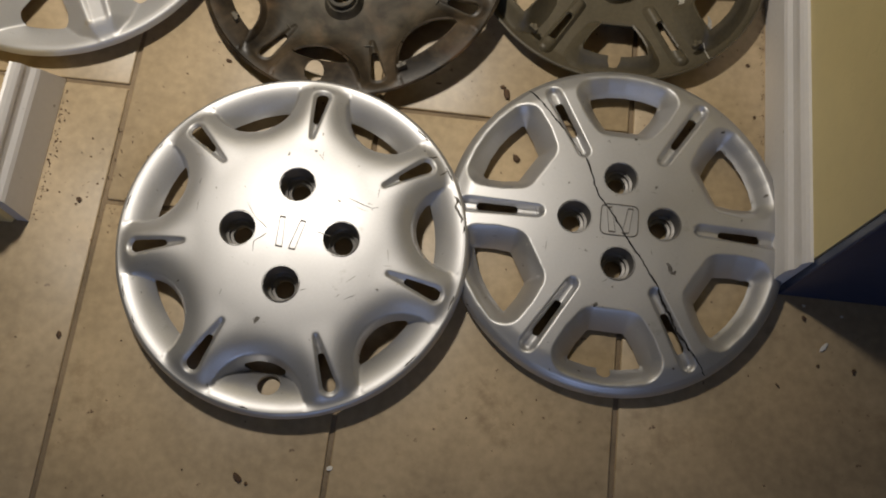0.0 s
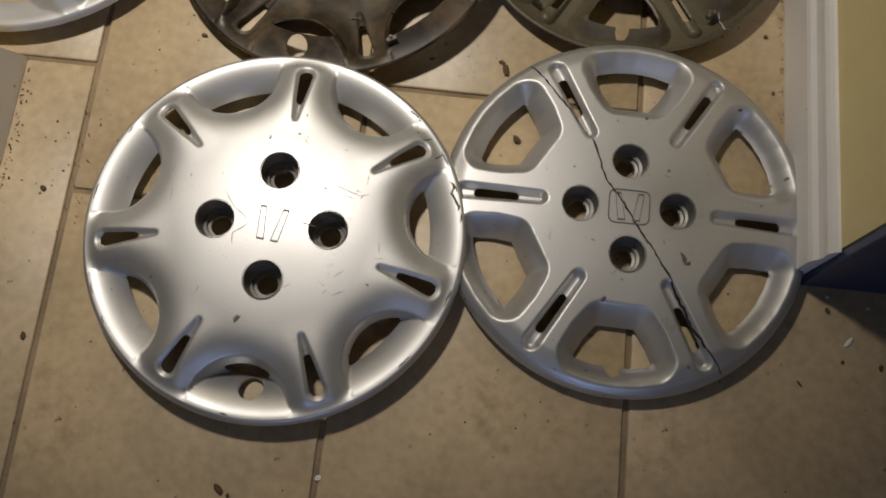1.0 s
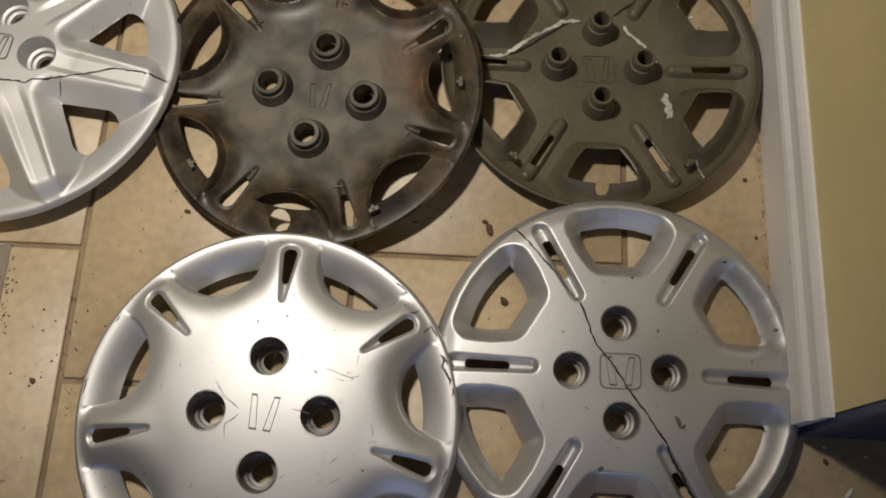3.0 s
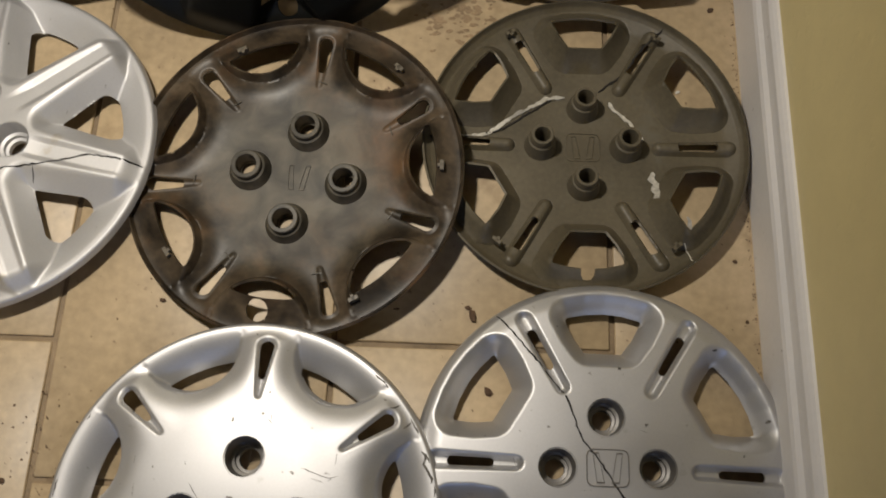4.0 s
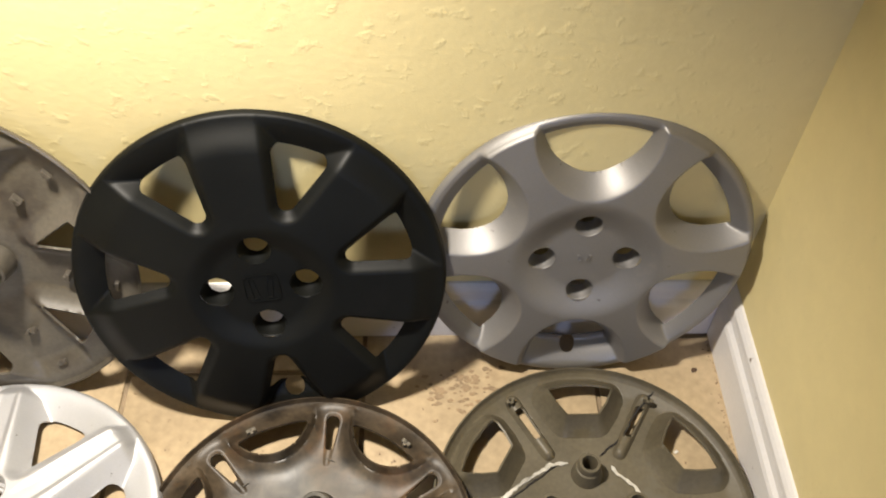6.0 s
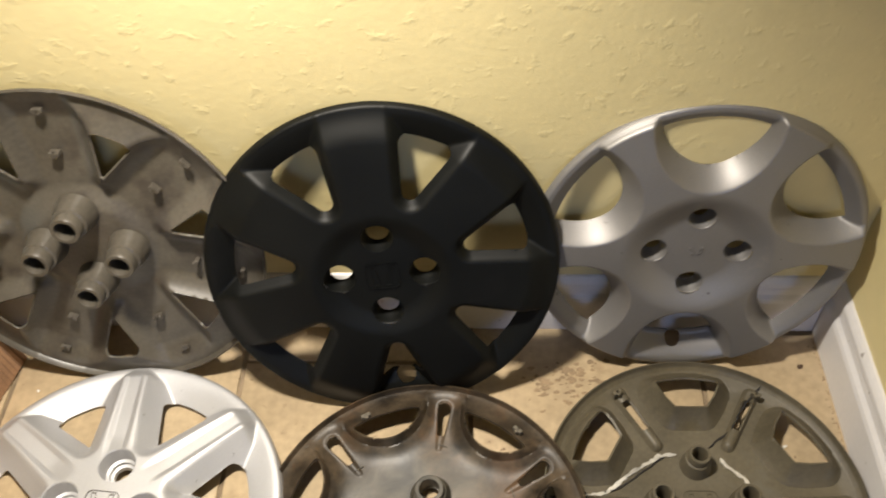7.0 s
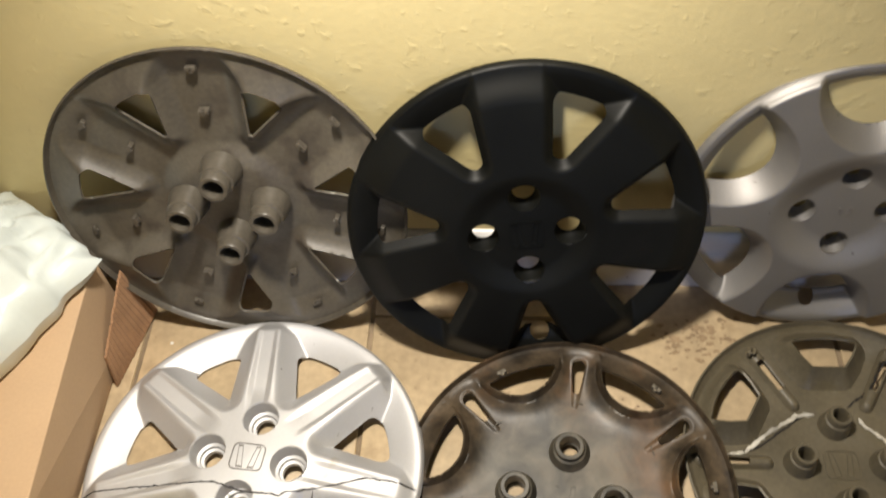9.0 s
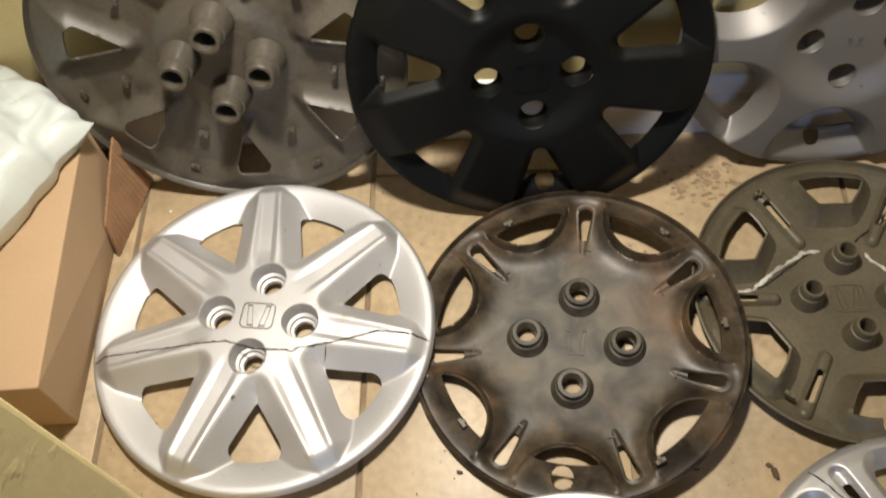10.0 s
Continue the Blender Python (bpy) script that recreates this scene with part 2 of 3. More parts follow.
def shell(name, radius, height, hole, mat, parent, label="", thick=0.0026, rings=112, turns=640):
    """A moulded disc: height(x, y) over the unit disc, cut through where hole(x, y) is positive, of even thickness."""
    u = np.linspace(0, 1, rings + 1)[1:]
    u = np.concatenate([u[:-3], [0.972, 0.983, 0.991, 0.997, 1.0]])
    th = np.linspace(0, 2 * math.pi, turns, endpoint=False)
    U, A = np.meshgrid(u, th, indexing="ij")
    x, y = (U * np.cos(A)).ravel(), (U * np.sin(A)).ravel()
    cell = np.maximum(1 / rings, 2 * math.pi * U.ravel() / turns)
    e = 1e-4
    for _ in range(3):
        s = hole(x, y)
        gx, gy = (hole(x + e, y) - s) / e, (hole(x, y + e) - s) / e
        g2 = gx * gx + gy * gy + 1e-9
        near = (np.abs(s) < 0.62 * cell) & (U.ravel() < 0.96)
        x, y = np.where(near, x - gx * s / g2, x), np.where(near, y - gy * s / g2, y)
    s = hole(x, y)
    x, y = np.append(x, 0), np.append(y, 0)
    s = np.append(s, hole(np.zeros(1), np.zeros(1)))
    z = height(x, y)
    e = 2e-3
    nx, ny = -(height(x + e, y) - height(x - e, y)) / (2 * e), -(height(x, y + e) - height(x, y - e)) / (2 * e)
    ln = np.sqrt(nx * nx + ny * ny + 1)
    top = np.stack([x, y, z], 1) * radius
    low = top - np.stack([nx / ln, ny / ln, 1 / ln], 1) * thick
    nr = len(u)
    i, k = np.meshgrid(np.arange(nr - 1), np.arange(turns), indexing="ij")
    k2 = (k + 1) % turns
    quads = np.stack([i * turns + k, (i + 1) * turns + k, (i + 1) * turns + k2, i * turns + k2], -1).reshape(-1, 4)
    quads = quads[(s[quads] < 0.004).all(1)]
    c = nr * turns
    tris = [(k, (k + 1) % turns, c) for k in range(turns)] if s[-1] < 0 else []
    edges = np.concatenate([quads[:, [j, (j + 1) % 4]] for j in range(4)] + ([np.array([(k, (k + 1) % turns) for k in range(turns)])] if tris else []))
    key = np.sort(edges, 1)
    _, first, count = np.unique(key[:, 0].astype(np.int64) * 10**7 + key[:, 1], return_index=True, return_counts=True)
    rim = edges[first[count == 1]]
    n = len(top)
    faces = quads.tolist() + tris + (quads[:, ::-1] + n).tolist() + [(b + n, a + n, cc + n) for a, b, cc in tris]
    faces += np.stack([rim[:, 1], rim[:, 0], rim[:, 0] + n, rim[:, 1] + n], 1).tolist()
    verts = np.concatenate([top, low])
    used = np.unique(np.concatenate([np.asarray(f) for f in (quads.ravel(), quads.ravel() + n, np.array(tris, int).ravel(), np.array(tris, int).ravel() + n)]))
    remap = np.full(2 * n, -1)
    remap[used] = np.arange(len(used))
    return link_mesh(name, verts[used], [[int(remap[v]) for v in f] for f in faces], mat, parent, label, True, 55)


def cover_pose(centre, lean, side, flip=False):
    """Where a cover's rim plane lies: lean turns its face from up towards the viewer, side tips it sideways."""
    a, b = radians(lean), radians(side)
    n = Vector((math.sin(b) * math.cos(a), -math.sin(a), math.cos(a) * math.cos(b))).normalized()
    ax = (Vector((1, 0, 0)) - n * n.x).normalized()
    ay = n.cross(ax)
    if flip:
        ay, n = -ay, -n
    m = Matrix((ax, ay, n)).transposed().to_4x4()
    m.translation = centre
    return m


def polar(u, deg, r=1.0):
    return (u * r * math.cos(radians(deg)), u * r * math.sin(radians(deg)))


def ribbon(name, points, width, lift, radius, height, mat, parent, label="", jag=0.004):
    """A narrow strip that follows the moulded surface through points (u, degrees)."""
    rng = random.Random(len(points) * 7 + int(points[0][1]))
    pts = [Vector(polar(*p)) for p in points]
    line = []
    for a, b in zip(pts[:-1], pts[1:]):
        k = max(2, int((b - a).length / 0.02))
        line += [a.lerp(b, j / k) for j in range(k)]
    line.append(pts[-1])
    verts, faces = [], []
    for j, p in enumerate(line):
        d = (line[min(j + 1, len(line) - 1)] - line[max(j - 1, 0)]).normalized()
        side = Vector((-d.y, d.x))
        q = p + side * rng.uniform(-jag, jag)
        w = width * rng.uniform(0.6, 1.3) * (0.3 if j in (0, len(line) - 1) else 1)
        for sgn in (-1, 1):
            v = q + side * sgn * w
            z = float(height(np.array([v.x]), np.array([v.y]))[0])
            verts.append((v.x * radius, v.y * radius, z * radius + lift))
    n = len(verts)
    verts += [(a, b, c - 0.0009) for a, b, c in verts]
    for j in range(len(line) - 1):
        a = 2 * j
        faces += [(a, a + 1, a + 3, a + 2), (n + a, n + a + 2, n + a + 3, n + a + 1), (a, a + 2, n + a + 2, n + a), (a + 1, n + a + 1, n + a + 3, a + 3)]
    return link_mesh(name, verts, faces, mat, parent, label)


def wells(parent, mat, count, ring, phase, r, radius, height, depth, label="", plain=False):
    """Deep stepped nut wells sunk in the face."""
    shape = [(r + 0.0012, 0.0), (r, -0.0012), (r * 0.9, -depth * 0.62), (r * 0.74, -depth * 0.66), (r * 0.72, -depth * 0.8), (r * 0.56, -depth * 0.83),
             (r * 0.54, -depth), (r * 0.62, -depth), (r * 0.8, -depth * 0.86), (r * 0.97, -depth * 0.66), (r + 0.0018, -0.004)]
    if plain:
        shape = [(r + 0.0012, 0), (r, -0.0012), (r * 0.9, -depth * 0.7), (r * 0.72, -depth), (r * 0.76, -depth), (r * 0.97, -depth * 0.7), (r + 0.0018, -0.004)]
    v, f = lathe(shape, 36)
    first = None
    for k in range(count):
        x, y = polar(ring, phase + 360 * k / count)
        z = float(height(np.array([x]), np.array([y]))[0])
        if first is None:
            ob = first = link_mesh("lug_well", v, f, mat, parent, label, True, 35)
        else:
            ob = new("lug_well", first.data)
            ob.parent = parent
        ob.location = (x * radius, y * radius, z * radius + 0.0006)


def bosses(parent, mat, ring, phase, radius, base, tip, r):
    """Hollow nut sleeves standing on the back."""
    h = tip - base
    shape = [(r * 1.45, 0), (r * 1.32, h * 0.3), (r * 1.22, h * 0.5), (r * 1.16, h * 0.62), (r * 1.02, h * 0.66), (r, h * 0.97), (r * 0.95, h), (r * 0.72, h), (r * 0.68, h * 0.96), (r * 0.66, -0.002)]
    v, f = lathe(shape, 36)
    first = None
    for k in range(4):
        x, y = polar(ring, phase + 90 * k)
        if first is None:
            ob = first = link_mesh("lug_sleeve", v, f, mat, parent, "", True, 35)
        else:
            ob = new("lug_sleeve", first.data)
            ob.parent = parent
        ob.matrix_basis = pose(x * radius, y * radius, -base, 180)


def emblem(parent, mat, radius, z, w, h, turn=0, plate=True, bars=True, lift=0.0014):
    """A plain moulded badge: the thin raised outlines of a rounded frame and of two slanting bars."""
    bm = bmesh.new()

    def outline(loop, width):
        n = len(loop)
        c = Vector((sum(p[0] for p in loop) / n, sum(p[1] for p in loop) / n))
        inner = []
        for p in loop:
            d = Vector(p) - c
            inner.append(c + d * max(0.2, 1 - width / max(d.length, 1e-6)))
        rows = [[bm.verts.new((x, y, zz)) for x, y in pts] for pts, zz in ((loop, 0), (loop, lift), (inner, lift), (inner, 0))]
        for p, q in zip(rows[:-1], rows[1:]):
            for j in range(n):
                bm.faces.new((p[j], p[(j + 1) % n], q[(j + 1) % n], q[j]))
    if plate:
        rr, ring = w * 0.32, []
        for cx, cy, a0 in ((w - rr, h - rr, 0), (-w + rr, h - rr, 90), (-w + rr, -h + rr, 180), (w - rr, -h + rr, 270)):
            ring += [(cx + rr * math.cos(radians(a0 + k)), cy + rr * math.sin(radians(a0 + k))) for k in (0, 30, 60, 90)]
        outline(ring, 0.0012)
    if bars:
        for sgn in (-1, 1):
            outline([(sgn * w * 0.70, h * 0.82), (sgn * w * 0.42, h * 0.82), (sgn * w * 0.16, -h * 0.82), (sgn * w * 0.52, -h * 0.82)], 0.0016)
    ob = part("emblem", bm, mat, parent)
    ob.matrix_basis = pose(0, 0, z, 0, 0, turn)
    return ob


# ---- room ----
XR, YB, XS = 0.514, 1.1727, -0.366
XL, YF, ZC = -1.6, -2.2, 2.4


def structure(name, bm, mat, label, category):
    return tagged(part(name, bm, mat, None), label, category, kind="structure")


structure("wall_back", box_bm((XL - 0.1, YB, 0), (XR + 0.12, YB + 0.12, ZC)), WALL, "yellow painted wall with trowelled texture behind leaning covers", "wall")
structure("wall_right", box_bm((XR, 0.492, 0), (XR + 0.12, YB, ZC)), WALL, "yellow painted side wall above white baseboard", "wall")
structure("wall_stub", box_bm((XL, 0.462, 0), (XS, 0.584, ZC), 0.006, 3), WALL, "yellow textured wall end beside the cardboard box", "wall")
structure("wall_left", box_bm((XL - 0.1, YF, 0), (XL, YB, ZC)), WALL, "plain yellow wall closing the room", "wall")
structure("wall_side_far", box_bm((1.9, YF, 0), (2.0, 0.492, ZC)), WALL, "plain yellow wall of the next space", "wall")
structure("wall_jamb_back", box_bm((XR + 0.12, 0.492, 0), (1.9, 0.60, ZC)), WALL, "plain yellow wall beside the blue jamb", "wall")
structure("ceiling", box_bm((XL - 0.1, YF - 0.1, ZC), (2.0, YB + 0.12, ZC + 0.1)), CEIL, "plain white ceiling", "ceiling")

# the wall behind the viewer, with its window opening
for lo, hi in (((XL, YF), (-0.3, 0)), ((0.9, YF), (1.9, 0))):
    structure("wall_front", box_bm((lo[0], YF - 0.1, 0), (hi[0], YF, ZC)), WALL, "plain yellow wall beside a window", "wall")
structure("wall_front_sill", box_bm((-0.3, YF - 0.1, 0), (0.9, YF, 0.75)), WALL, "plain yellow wall under a window", "wall")
structure("wall_front_lintel", box_bm((-0.3, YF - 0.1, 1.95), (0.9, YF, ZC)), WALL, "plain yellow wall over a window", "wall")
structure("door_jamb", box_bm((XR + 0.001, 0.480, 0), (0.78, 0.4915, 2.1), 0.002), BLUE, "dark blue painted door jamb at the wall end", "door jamb")

# baseboards: flat lower face, a cove, then a stepped cap
BASE = [(0, 0), (0.014, 0), (0.0145, 0.004), (0.0142, 0.062), (0.0125, 0.068), (0.0085, 0.074), (0.0075, 0.084), (0.0088, 0.088), (0.0085, 0.094), (0.006, 0.099), (0.003, 0.103), (0, 0.104)]
v, f = prism(BASE, 0.488, YB - 0.0005, lambda o, u, s: (XR - o, s, u))
tagged(link_mesh("baseboard_right", v, f, TRIM), "white painted baseboard with grooved cap and scuffs", "baseboard", kind="structure")
v, f = prism(BASE, XL, XR - 0.015, lambda o, u, s: (s, YB - o, u))
tagged(link_mesh("baseboard_back", v, f, TRIM), "white painted baseboard behind the leaning covers", "baseboard", kind="structure")
v, f = prism(BASE, 0.467, 0.652, lambda o, u, s: (XS + o, s - (0.34 * u if s > 0.6 else 0), u))
tagged(link_mesh("baseboard_stub", v, f, TRIM), "short white baseboard piece on the wall end", "baseboard", kind="structure")

# floor: a grout bed with bevelled plank tiles laid in columns
floor = structure("floor", box_bm((XL, YF, -0.05), (1.9, YB, -0.0035)), GROUT, "tan ceramic tile floor with brown grout and dirt", "floor")
JOINT = 0.006


def tile_mesh(w, l):
    bm = box_bm((-w / 2, -l / 2, -0.008), (w / 2, l / 2, 0.0), 0.0018, 2)
    me = bpy.data.meshes.new("tile")
    bm.to_mesh(me)
    bm.free()
    me.materials.append(TILE)
    me.shade_smooth()
    me.set_sharp_from_angle(angle=radians(50))
    return me


def lay_tiles():
    shared = {}
    x0 = -0.272 - 0.305 * 5
    starts = {4: 0.652, 5: 0.502, 6: 0.660, 7: 0.555, 8: 0.36}
    for c in range(12):
        a, b = x0 + 0.305 * c, x0 + 0.305 * (c + 1)
        y = starts.get(c, 0.645 if c % 2 else 0.4) - 0.6 * 5
        while y < YB:
            lo, hi = max(y, YF), min(y + 0.6, YB)
            xl, xr = max(a, XL), min(b, 1.9)
            if hi - lo > 0.05 and xr - xl > 0.05:
                key = (round(xr - xl, 3), round(hi - lo, 3))
                if key not in shared:
                    shared[key] = tile_mesh(key[0] - JOINT, key[1] - JOINT)
                ob = new("tile", shared[key])
                ob.parent = floor
                ob.location = ((xl + xr) / 2, (lo + hi) / 2, 0)
            y += 0.6


lay_tiles()


# ---- wheel covers ----
def lip(u, z):
    """Rounds the outermost edge and turns it down into a skirt."""
    return z - 0.04 * np.clip((u - 0.98) / 0.02, 0, 1) ** 2


def circles(x, y, ring, phase, r, n=4):
    best = np.full(x.shape, -1e9)
    for k in range(n):
        cx, cy = polar(ring, phase + 360 * k / n)
        best = np.maximum(best, r - np.hypot(x - cx, y - cy))
    return best


def capsule(a, b, a0, a1, r0, r1):
    """Signed distance, positive inside, to a round-ended bar along the spoke that widens from r0 to r1."""
    t = np.clip((a - a0) / (a1 - a0), 0, 1)
    return r0 + (r1 - r0) * t - np.hypot(a - a0 - t * (a1 - a0), b)


def smooth_max(p, q, k):
    """The upper of two surfaces, with the crease between them rounded over k."""
    h = np.clip(0.5 + 0.5 * (p - q) / k, 0, 1)
    return q + (p - q) * h + k * h * (1 - h)


def dish(u, low, inner, outer, power=1.6):
    """The concave band that climbs from low at a window's outer edge to the rim."""
    t = np.clip((outer - u) / (outer - inner), 0, 1.3)
    return low * t ** power


def style_star(phase, lug_phase, lug_r, ring, notch, bite=0.262, inner=0.805, low=-0.11, wall=3.0, slot=(0.705, 0.860, 0.019, 0.036), sunk=0.026):
    """Seven star points with slots, scalloped windows and a domed middle."""
    def scallop(x, y):
        a, b = sector(x, y, 7, phase + 180 / 7)
        return bite - np.hypot(a - 0.935, b)

    def height(x, y):
        u = np.hypot(x, y)
        s = scallop(x, y)
        a, b = sector(x, y, 7, phase)
        top = 0.098 * (1 - (u / 1.0) ** 2.6) + 0.010 * step(0.5, 0.78, a) * (1 - step(0.84, 0.95, a)) * (1 - step(0.05, 0.16, np.abs(b)))
        top = top - 0.030 * np.exp(-(np.maximum(-s, 0) / 0.055) ** 1.4)
        groove = capsule(a, b, 0.60, 0.865, 0.012, 0.050)
        top = (top - sunk * step(-0.012, 0.024, groove)) * (1 - step(0.90, 0.975, u))
        z = smooth_max(top - wall * np.maximum(s, 0), dish(u, low, inner - 0.03, 0.965), 0.012)
        z = np.where(s > 0, z, top)
        return lip(u, z * (1 - step(0.955, 0.985, u)))

    def hole(x, y):
        u = np.hypot(x, y)
        h = np.minimum(scallop(x, y) - 0.026, inner - u)
        if notch is not None:
            cx, cy = polar(inner + 0.012, notch)
            away = np.hypot(x - cx, y - cy)
            plate = np.minimum(h, inner - 0.055 - u)
            h = np.where(away < 0.30, np.maximum(plate, np.minimum(0.062 - away, scallop(x, y) - 0.026)), h)
        h = np.maximum(h, capsule(*sector(x, y, 7, phase), *slot))
        return np.maximum(h, circles(x, y, ring, lug_phase, lug_r))
    return height, hole


def style_six(phase, lug_phase, lug_r, ring, notch):
    """Six trapezoid windows between long slotted grooves, on a nearly flat face."""
    window = [(0.635, -0.095), (0.71, -0.150), (0.80, -0.195), (0.822, -0.1), (0.83, 0.0), (0.822, 0.1), (0.80, 0.195), (0.71, 0.150), (0.635, 0.095)]
    def win(x, y):
        return polygon_distance(*sector(x, y, 6, phase + 30), window) + 0.012

    def height(x, y):
        u = np.hypot(x, y)
        s = win(x, y)
        top = 0.088 - 0.045 * u ** 2 - 0.03 * step(0.86, 0.99, u)
        fall = np.maximum(s + 0.100, 0)
        z = np.where(fall > 0, smooth_max(top - 0.9 * fall - 6.0 * fall * fall, dish(u, -0.080, 0.815, 0.955, 1.4), 0.014), top)
        a, b = sector(x, y, 6, phase)
        g = capsule(a, b, 0.47, 0.885, 0.034, 0.042)
        z = z - 0.044 * step(-0.010, 0.026, g)
        return lip(u, z * (1 - step(0.955, 0.99, u)))

    def hole(x, y):
        h = win(x, y)
        if notch is not None:
            cx, cy = polar(0.855, notch)
            h = np.maximum(h, 0.04 - np.hypot(x - cx, y - cy))
        h = np.maximum(h, capsule(*sector(x, y, 6, phase), 0.60, 0.80, 0.020, 0.024))
        return np.maximum(h, circles(x, y, ring, lug_phase, lug_r))
    return height, hole


def style_spoke(phase, lug_phase, lug_r, ring, notch, apex, spread, hub=0.0, channel=0.0, crest=0.1, end=0.90, low=-0.09, inner=0.83, wall=1.6, shelf=0.03, corner=0.03, bend=0.05, ease=0.02):
    """Seven straight spokes with steep sides, wedge-shaped windows between them and a dished outer band.
    apex and spread set where the wedge begins and its half-width at the rim; hub sinks the middle, channel the spoke's centre line."""
    wedge = [(apex + corner * 1.6, 0.0), (1.06, -spread + corner), (1.06, spread - corner)]

    def gap(x, y):
        return polygon_distance(*sector(x, y, 7, phase), wedge) + corner

    def height(x, y):
        u = np.hypot(x, y)
        s = gap(x, y)
        a, b = sector(x, y, 7, phase + 180 / 7)
        top = crest - 0.03 * u - hub * (1 - step(0.24, 0.40, u))
        if channel:
            top = top - channel * np.clip((0.070 - np.abs(b)) / 0.032, 0, 1) * step(0.26, 0.46, u)
        top = top * (1 - step(end, max(end + 0.06, 0.985), u))
        fall = np.where(s > ease, s, np.maximum(s + ease, 0) ** 2 / (4 * ease))
        band = dish(u, low, inner - 0.02, 0.955, 1.35)
        z = np.where(s > -ease, smooth_max(top - wall * fall, band, 0.012), top)
        return lip(u, z)

    def hole(x, y):
        u = np.hypot(x, y)
        g = gap(x, y) - shelf
        r = bend
        p, q = np.maximum(r - g, 0), np.maximum(r - (inner - u), 0)
        h = np.minimum(np.maximum(g, -9), inner - u)
        h = np.where((g < r) & (inner - u < r), r - np.hypot(p, q), h)
        if notch is not None:
            cx, cy = polar(inner - 0.045, notch)
            away = np.hypot(x - cx, y - cy)
            h = np.where(away < 0.34, np.maximum(np.minimum(g, inner - 0.085 - u), np.minimum(0.058 - away, g + 0.02)), h)
        return np.maximum(h, circles(x, y, ring, lug_phase, lug_r))
    return height, hole


def style_round(phase, lug_phase, lug_r, ring, notch):
    """Six spokes that flow into a dished middle, with wide rounded windows."""
    def win(x, y):
        a, b = sector(x, y, 6, phase)
        return 0.285 - np.hypot((a - 0.915) * 0.76, b * 0.98)

    def height(x, y):
        u = np.hypot(x, y)
        s = win(x, y)
        top = 0.075 - 0.03 * u - 0.07 * (1 - step(0.22, 0.46, u))
        fall = np.maximum(s + 0.062, 0)
        z = np.where(fall > 0, smooth_max(top - 1.2 * fall - 5.0 * fall * fall, dish(u, -0.085, 0.85, 0.955, 1.3), 0.012), top)
        return lip(u, z * (1 - step(0.955, 0.985, u)))

    def hole(x, y):
        h = np.minimum(win(x, y) - 0.022, 0.872 - np.hypot(x, y))
        if notch is not None:
            cx, cy = polar(0.83, notch)
            n = 0.05 - np.hypot(x - cx, y - cy)
            h = np.where((np.hypot(x, y) > 0.78) & (np.hypot(x - cx, y - cy) < 0.32), n, h)
        return np.maximum(h, circles(x, y, ring, lug_phase, lug_r))
    return height, hole


def cover(label, m, radius, style, mat, parts):
    root = tagged(new("wheel_cover"), label, "wheel cover", "car wheel covers")
    root.matrix_world = m
    height, hole = style
    shell("body", radius, height, hole, mat, root)
    parts(root, height)
    return root


def z_at(height, u, deg):
    x, y = polar(u, deg)
    return float(height(np.array([x]), np.array([y]))[0])


# face-up star cover
RA, RB, RC, RD, RH, RE, RF, RG = 0.1990, 0.1955, 0.1935, 0.1880, 0.2060, 0.2089, 0.1980, 0.2145


def parts_star(root, h):
    # darker silver than the body: the shade down the wells is in the colour
    wells(root, SILVER_DULL_SHADE, 4, 0.05715 / RA, 90, 0.0195, RA, h, 0.034)
    emblem(root, GROOVE, RA, z_at(h, 0, 0) * RA - 0.0004, 0.021, 0.0215, -6, plate=False)
    for pts in ([(0.30, 150), (0.22, 160), (0.12, 175)], [(0.12, 185), (0.2, 200), (0.22, 215)], [(0.5, 80), (0.47, 74)], [(0.38, 40), (0.47, 25), (0.52, 24)], [(0.15, 10), (0.24, 2)], [(0.5, 230), (0.47, 228)]):
        ribbon("scratch", pts, 0.0018, 0.0002, RA, h, SCUFF, root, "fine dark scratch", 0.002)
    rng = random.Random(3)
    for _ in range(16):
        u, d = rng.uniform(0.15, 0.62), rng.uniform(0, 360)
        ribbon("scratch", [(u, d), (u + rng.uniform(-0.05, 0.05), d + rng.uniform(-9, 9))], 0.0012, 0.0002, RA, h, SCUFF, root, "", 0.001)
    for d in (8, 18, 27, 44, 150, 171, 203, 214, 262, 318, 341):
        ribbon("scuff", [(0.966, d), (0.968, d + rng.uniform(2, 6))], 0.004, 0.0002, RA, h, SCUFF, root, "", 0.004)
    for pts in ([(0.90, 38), (0.955, 37)], [(0.91, 31), (0.965, 32)], [(0.95, 22), (0.96, 12)]):
        ribbon("scuff", pts, 0.006, 0.0002, RA, h, SCUFF, root, "rough dark kerb scuff", 0.012)


cover("silver seven-point star wheel cover, scratched, face up on tiles", cover_pose((-0.0394, 0.4722, 0.0332), 0.6, -0.6), RA,
      style_star(87, 90, 0.0195 / RA, 0.05715 / RA, -90.5), SILVER, parts_star)


